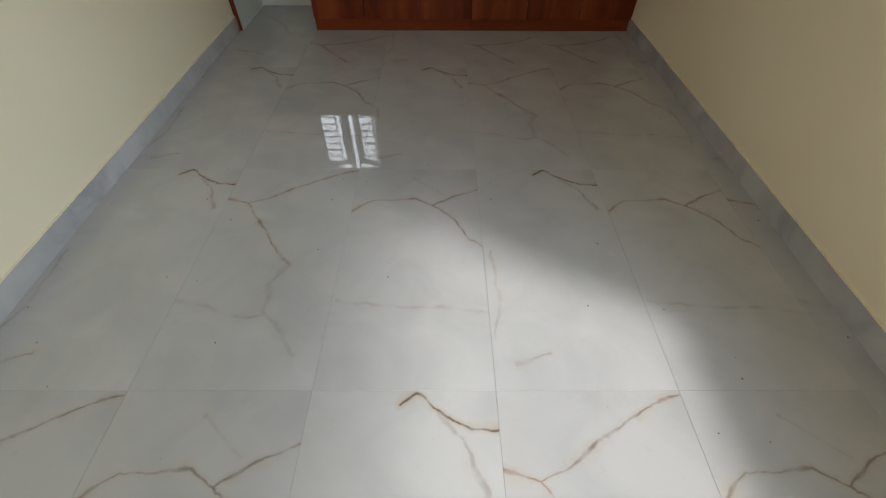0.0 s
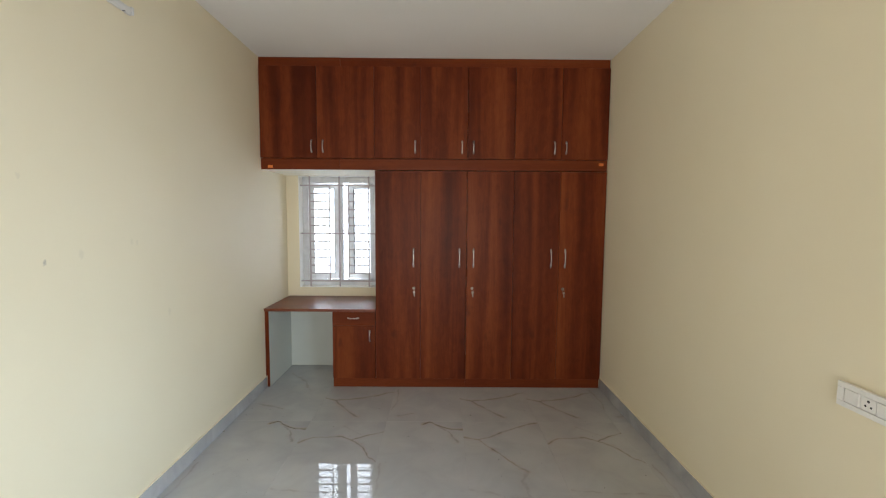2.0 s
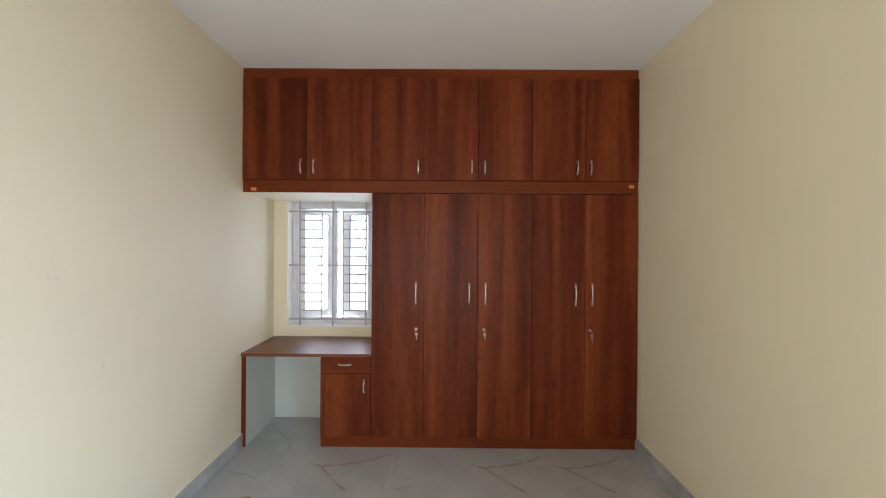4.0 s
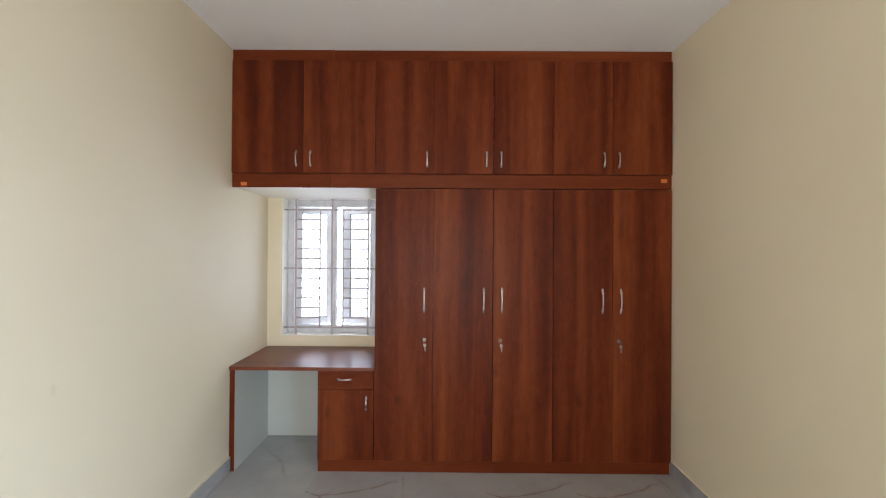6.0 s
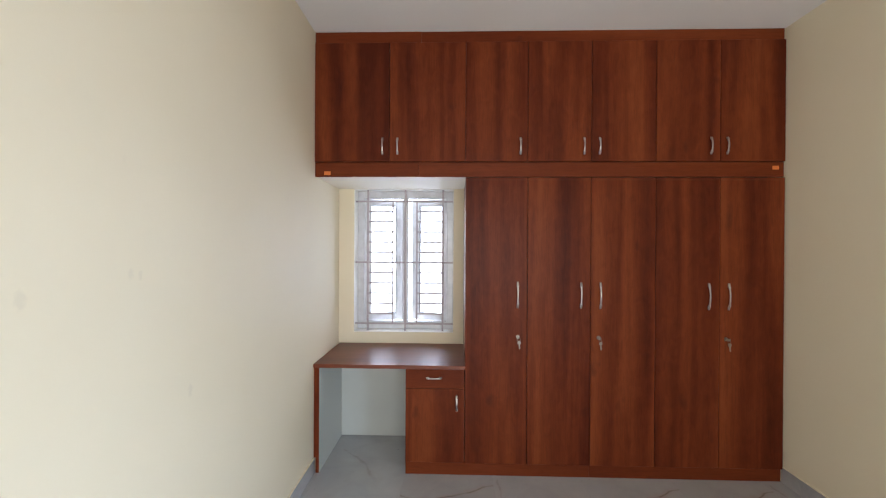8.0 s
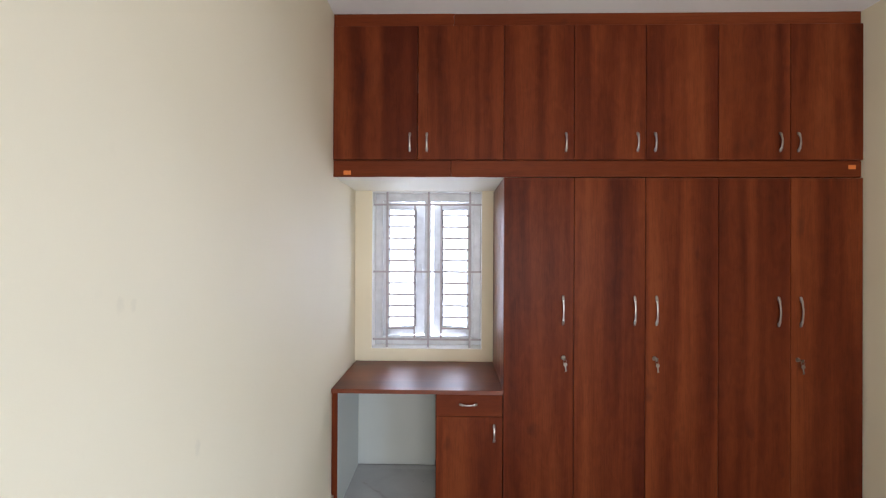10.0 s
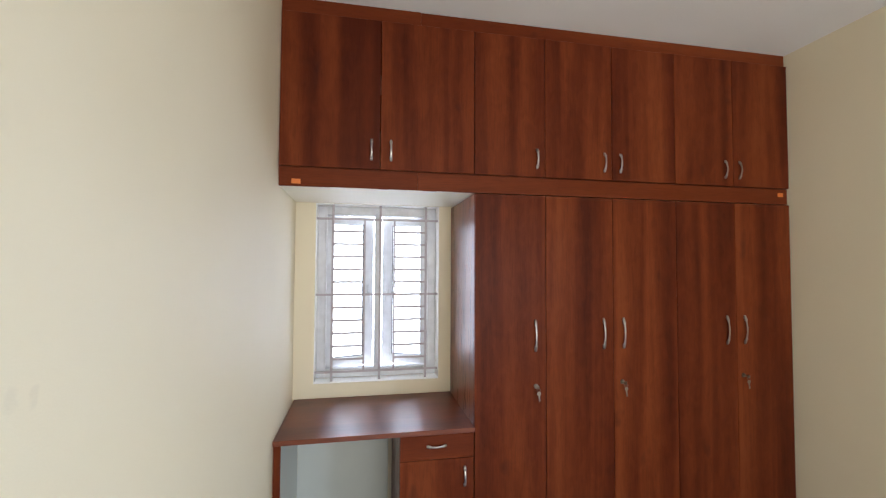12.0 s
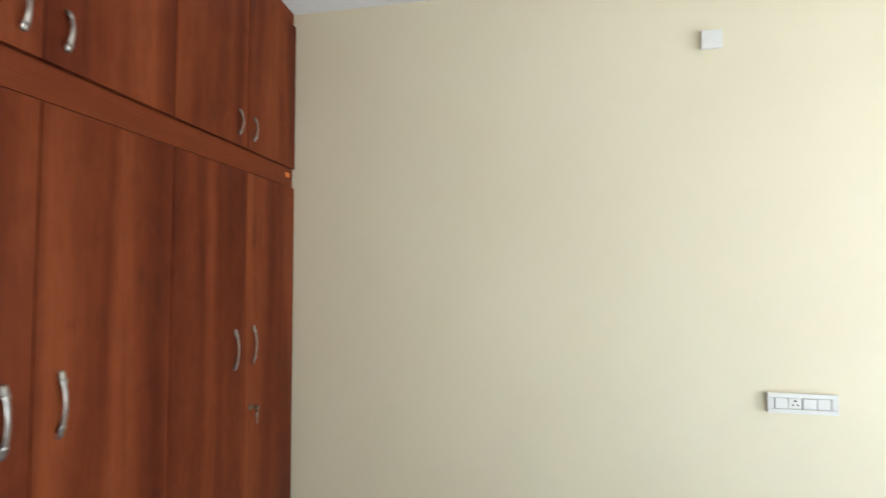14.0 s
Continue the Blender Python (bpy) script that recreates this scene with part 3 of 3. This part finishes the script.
def sash(hinge_x, sign, w, h, angle):
    m = Matrix.Translation((hinge_x, YF + 0.048, z0 + 0.060)) @ pose(0, 0, 0, 0, 0, angle)
    bm = bmesh.new()
    xa, xb = (0, w) if sign > 0 else (-w, 0)
    wa, wb = (0.055, 0.074) if sign > 0 else (0.074, 0.055)      # slim hinge stile, broad meeting stile
    add_box(bm, xa, xa + wa, 0, 0.045, 0, h, 0.004, 2)
    add_box(bm, xb - wb, xb, 0, 0.045, 0, h, 0.004, 2)
    add_box(bm, xa + wa, xb - wb, 0, 0.045, 0, 0.066, 0.004, 2)
    add_box(bm, xa + wa, xb - wb, 0, 0.045, h - 0.058, h, 0.004, 2)
    s = part("sash", bm, UPVC, win, "", m)
    bm = bmesh.new()
    ring(bm, xa + wa, xb - wb, 0.066, h - 0.058, 0.012, 0.030, 0.004, 0.0)
    part("gasket", bm, GASKET, s)
    pane = part("pane", box(xa + wa + 0.002, xb - wb - 0.002, 0.018, 0.023, 0.068, h - 0.060), GLASS, s)
    pane.visible_shadow = False
    hx = xb - 0.037 if sign > 0 else xa + 0.037
    bm = box(hx - 0.012, hx + 0.012, -0.010, 0.0, h * 0.46, h * 0.54, 0.003)
    add_box(bm, hx - 0.008, hx + 0.008, -0.032, -0.010, h * 0.475, h * 0.495, 0.003)
    add_box(bm, hx - 0.009, hx + 0.009, -0.040, -0.030, h * 0.42, h * 0.50, 0.004)
    part("sash_handle", bm, UPVC, s)
    return s


SW, SH = xm - 0.010 - (x0 + 0.055), (z1 - 0.060) - (z0 + 0.062)
sash(x0 + 0.058, 1, SW - 0.006, SH, 18)
sash(x1 - 0.058, -1, SW - 0.006, SH, -22)

# iron bars across the opening
YB = BACK + 0.030
BARS_X, BARS_Z = (-1.408, -1.084, -0.760), (0.928, 1.458, 1.985)
for x in BARS_X:
    part("bar", box(x - 0.008, x + 0.008, YB - 0.007, YB + 0.006, z0 + 0.002, z1 + 0.001, 0.001), BAR, win, "grey painted iron bar")
for z in BARS_Z:
    part("bar", box(x0 + 0.001, x1 - 0.001, YB + 0.006, YB + 0.014, z - 0.0075, z + 0.0075, 0.001), BAR, win, "grey painted iron bar")
for xa, xb in ((-1.408, -1.192), (-0.985, -0.760)):
    inner = xb if xb < xm else xa
    part("bar", box(inner - 0.0065, inner + 0.0065, YB - 0.004, YB + 0.005, BARS_Z[0], BARS_Z[2], 0.001), BAR, win)
    for lo, hi in zip(BARS_Z, BARS_Z[1:]):
        for k in range(1, 6):
            z = lo + (hi - lo) * k / 6
            bm = box(xa, xb, YB - 0.003, YB + 0.003, z - 0.0070, z + 0.0070)
            for cx, sx in ((xa, 1), (xb, -1)):
                add_box(bm, cx - 0.0 if sx > 0 else cx - 0.012, cx + 0.012 if sx > 0 else cx, YB - 0.003, YB + 0.003, z - 0.0105, z + 0.0105, 0.003)
            part("rung", bm, BAR, win)

# bright hazy sky and distance beyond the window
SKY_GLOW, kn, kl, kb = material("hazy_sky")
kb.inputs["Base Color"].default_value = (0, 0, 0, 1)
kb.inputs["Emission Color"].default_value = (0.80, 0.875, 1.0, 1)
kb.inputs["Emission Strength"].default_value = 5.2
bm = box(-4.6, 2.4, BACK + 2.2, BACK + 2.22, -1.6, 4.6)
structure(part("backdrop", bm, SKY_GLOW), "bright hazy white sky beyond the window", "sky")

# ---- window in the side wall, out of view, that lights the room ----
y0, y1, z0, z1 = SIDE
side = structure(new("window_2"), "white framed side window that lets in daylight", "window")
bm = bmesh.new()
for ya, yb, za, zb in ((y0, y0 + 0.06, z0, z1), (y1 - 0.06, y1, z0, z1), (y0 + 0.06, y1 - 0.06, z0, z0 + 0.06), (y0 + 0.06, y1 - 0.06, z1 - 0.06, z1)):
    add_box(bm, WR(0) + 0.11, WR(0) + 0.17, ya, yb, za, zb, 0.003)
part("window_frame", bm, UPVC, side)

# rear opening added out of view, to let the fill lamp shine in
x0, x1, z0, z1 = REAR_FILL
rear = structure(new("rear_fill_opening"), "added white framed rear opening, out of view, for fill light", "window")
bm = bmesh.new()
ring(bm, x0, x1, z0, z1, REAR - 0.17, REAR - 0.11, 0.06)
part("window_frame", bm, UPVC, rear)

# ---- tube light on the wall ----
Y1, Z = 2.17, 2.722
batten = empty("batten_light", Matrix.Translation((WL(Y1 - 0.6), Y1 - 0.6, Z)), "unlit white plastic batten light on the cream wall", "wall lamp")
part("housing", box(0.0, 0.018, -0.60, 0.60, -0.019, 0.019, 0.003), TUBE, batten, "", pose(0, 0, 0, 0, 0, 0.75))
bm = bmesh.new()
rows = []
for k in range(9):
    a = -math.pi / 2 + math.pi * k / 8
    rows.append((0.018 + 0.010 * math.cos(a), 0.0165 * math.sin(a)))
lo = [bm.verts.new((x, -0.585, z)) for x, z in rows]
hi = [bm.verts.new((x, 0.585, z)) for x, z in rows]
for k in range(8):
    bm.faces.new((lo[k], lo[k + 1], hi[k + 1], hi[k]))
bm.faces.new(lo[::-1])
bm.faces.new(hi)
bmesh.ops.recalc_face_normals(bm, faces=bm.faces)
smooth(part("diffuser", bm, TUBE, batten, "", pose(0, 0, 0, 0, 0, 0.75)))
for s in (-1, 1):
    bm = box(0.001, 0.030, s * 0.585 if s > 0 else -0.603, 0.603 if s > 0 else s * 0.585, -0.020, 0.020, 0.003, 2)
    part("end_cap", bm, TUBE, batten, "", pose(0, 0, 0, 0, 0, 0.75))
    part("end_seam", box(0.004, 0.027, s * 0.6035 - 0.0006, s * 0.6035 + 0.0006, -0.0165, 0.0165), GASKET, batten, "dark seam", pose(0, 0, 0, 0, 0, 0.75))
part("end_screw", box(0.010, 0.024, 0.540, 0.552, -0.0205, -0.0188, 0.0005), GASKET, batten, "dark screw", pose(0, 0, 0, 0, 0, 0.75))

# ---- switch plates on the wall ----
def on_wall(y, z):
    return Matrix.Translation((WR(y), y, z)) @ pose(0, 0, 0, 0, 0, -90.35)   # local x runs along the wall, local -y into the room


plate = empty("switch_plate", on_wall(1.255, 1.000), "white modular plate with switches and socket on the wall", "switch")
part("back_box", box(-0.142, 0.142, -0.012, 0.0, -0.043, 0.043, 0.002), SWITCH, plate)
bm = bmesh.new()
for xa, xb, za, zb in ((-0.145, 0.145, 0.026, 0.046), (-0.145, 0.145, -0.046, -0.026), (-0.145, -0.118, -0.026, 0.026), (0.118, 0.145, -0.026, 0.026)):
    add_box(bm, xa, xb, -0.022, -0.010, za, zb, 0.002, 2)
part("cover_frame", bm, SWITCH, plate)
for k, (xa, xb) in enumerate(((-0.1165, -0.060), (-0.058, -0.0015), (0.0005, 0.057), (0.059, 0.1165))):
    if k in (0, 2):
        bm = box(xa + 0.001, xb - 0.001, -0.0225, -0.010, -0.0245, 0.0245, 0.003, 2)
        part("rocker", bm, SWITCH, plate, "", pose(0, 0, 0, 1.5 if k else -1.5, 0, 0))
    elif k == 1:
        part("socket", box(xa + 0.001, xb - 0.001, -0.0185, -0.010, -0.0245, 0.0245, 0.002), SWITCH, plate)
        c = (xa + xb) / 2
        for dx, dz, r in ((-0.010, -0.007, 0.004), (0.010, -0.007, 0.004), (0.0, 0.011, 0.005)):
            bm = bmesh.new()
            add_rod(bm, (c + dx, -0.0192, dz), (c + dx, -0.0150, dz), r, 14)
            part("socket_hole", bm, HOLE, plate)
    else:
        part("blank_module", box(xa + 0.001, xb - 0.001, -0.0195, -0.010, -0.0245, 0.0245, 0.002), SWITCH, plate)

plate = empty("switch_plate", on_wall(1.597, 2.738), "small square white plate high on the wall", "switch")
part("back_box", box(-0.043, 0.043, -0.016, 0.0, -0.042, 0.042, 0.003), SWITCH, plate)
part("cover_frame", box(-0.048, 0.048, -0.024, -0.0165, -0.045, 0.045, 0.003, 2), SWITCH, plate)
part("blank_module", box(-0.028, 0.028, -0.0252, -0.0242, -0.026, 0.026, 0.0004), SWITCH, plate)

# ---- stickers ----
for x, z, w, h in ((-1.556, 2.108, 0.046, 0.026), (1.530, 2.146, 0.044, 0.026)):
    s = part("sticker", box(-w / 2, w / 2, -0.0006, 0, -h / 2, h / 2), ORANGE, None, "", (x, TRIM - (0.0017 if x < 0 else 0.0002), z))
    tagged(s, "small orange paper sticker on the laminate fascia", "sticker", "stickers")

# ---- floor tiles ----
TX, TY, JOINT = 0.6095, 1.205, 0.0009
tile_meshes = {}
FLOOR_EDGE = (-1.69, 1.63, -1.80, 4.50)   # the tiles end under the walls


def tile_mesh(kind, cut):
    """A whole or cut tile, its origin at the whole tile's corner."""
    if (kind, cut) not in tile_meshes:
        bm = box(cut[0], cut[1], cut[2], cut[3], -0.0085, 0.0, 0.0006)
        me = bpy.data.meshes.new("tile_" + kind)
        bm.to_mesh(me)
        bm.free()
        me.materials.append(TILES[kind])
        tile_meshes[kind, cut] = me
    return tile_meshes[kind, cut]


LAYOUT = {   # rows from the rear to the wardrobes, columns from west to east
    -3: "fork branch twig fork branch twig fork",
    -2: "branch twig fork branch twig fork branch",
    -1: "twig fork branch twig fork branch twig",
    0: "fork twig fork branch twig branch fork",
    1: "branch twig branch twig fork branch twig",
    2: "twig pale spur twig spur spur twig",
    3: "pale fork pale twig fork pale twig",
}
for row, kinds in LAYOUT.items():
    for col, kind in enumerate(kinds.split()):
        ox, oy = -0.39 + (col - 3) * TX, 0.71 + row * TY
        cut = (max(JOINT / 2, FLOOR_EDGE[0] - ox), min(TX - JOINT / 2, FLOOR_EDGE[1] - ox),
               max(JOINT / 2, FLOOR_EDGE[2] - oy), min(TY - JOINT / 2, FLOOR_EDGE[3] - oy))
        if cut[1] - cut[0] < 0.01 or cut[3] - cut[2] < 0.01:
            continue
        t = new("tile", tile_mesh(kind, tuple(round(c, 5) for c in cut)))
        t.parent = floor
        t.location = (ox, oy, 0)
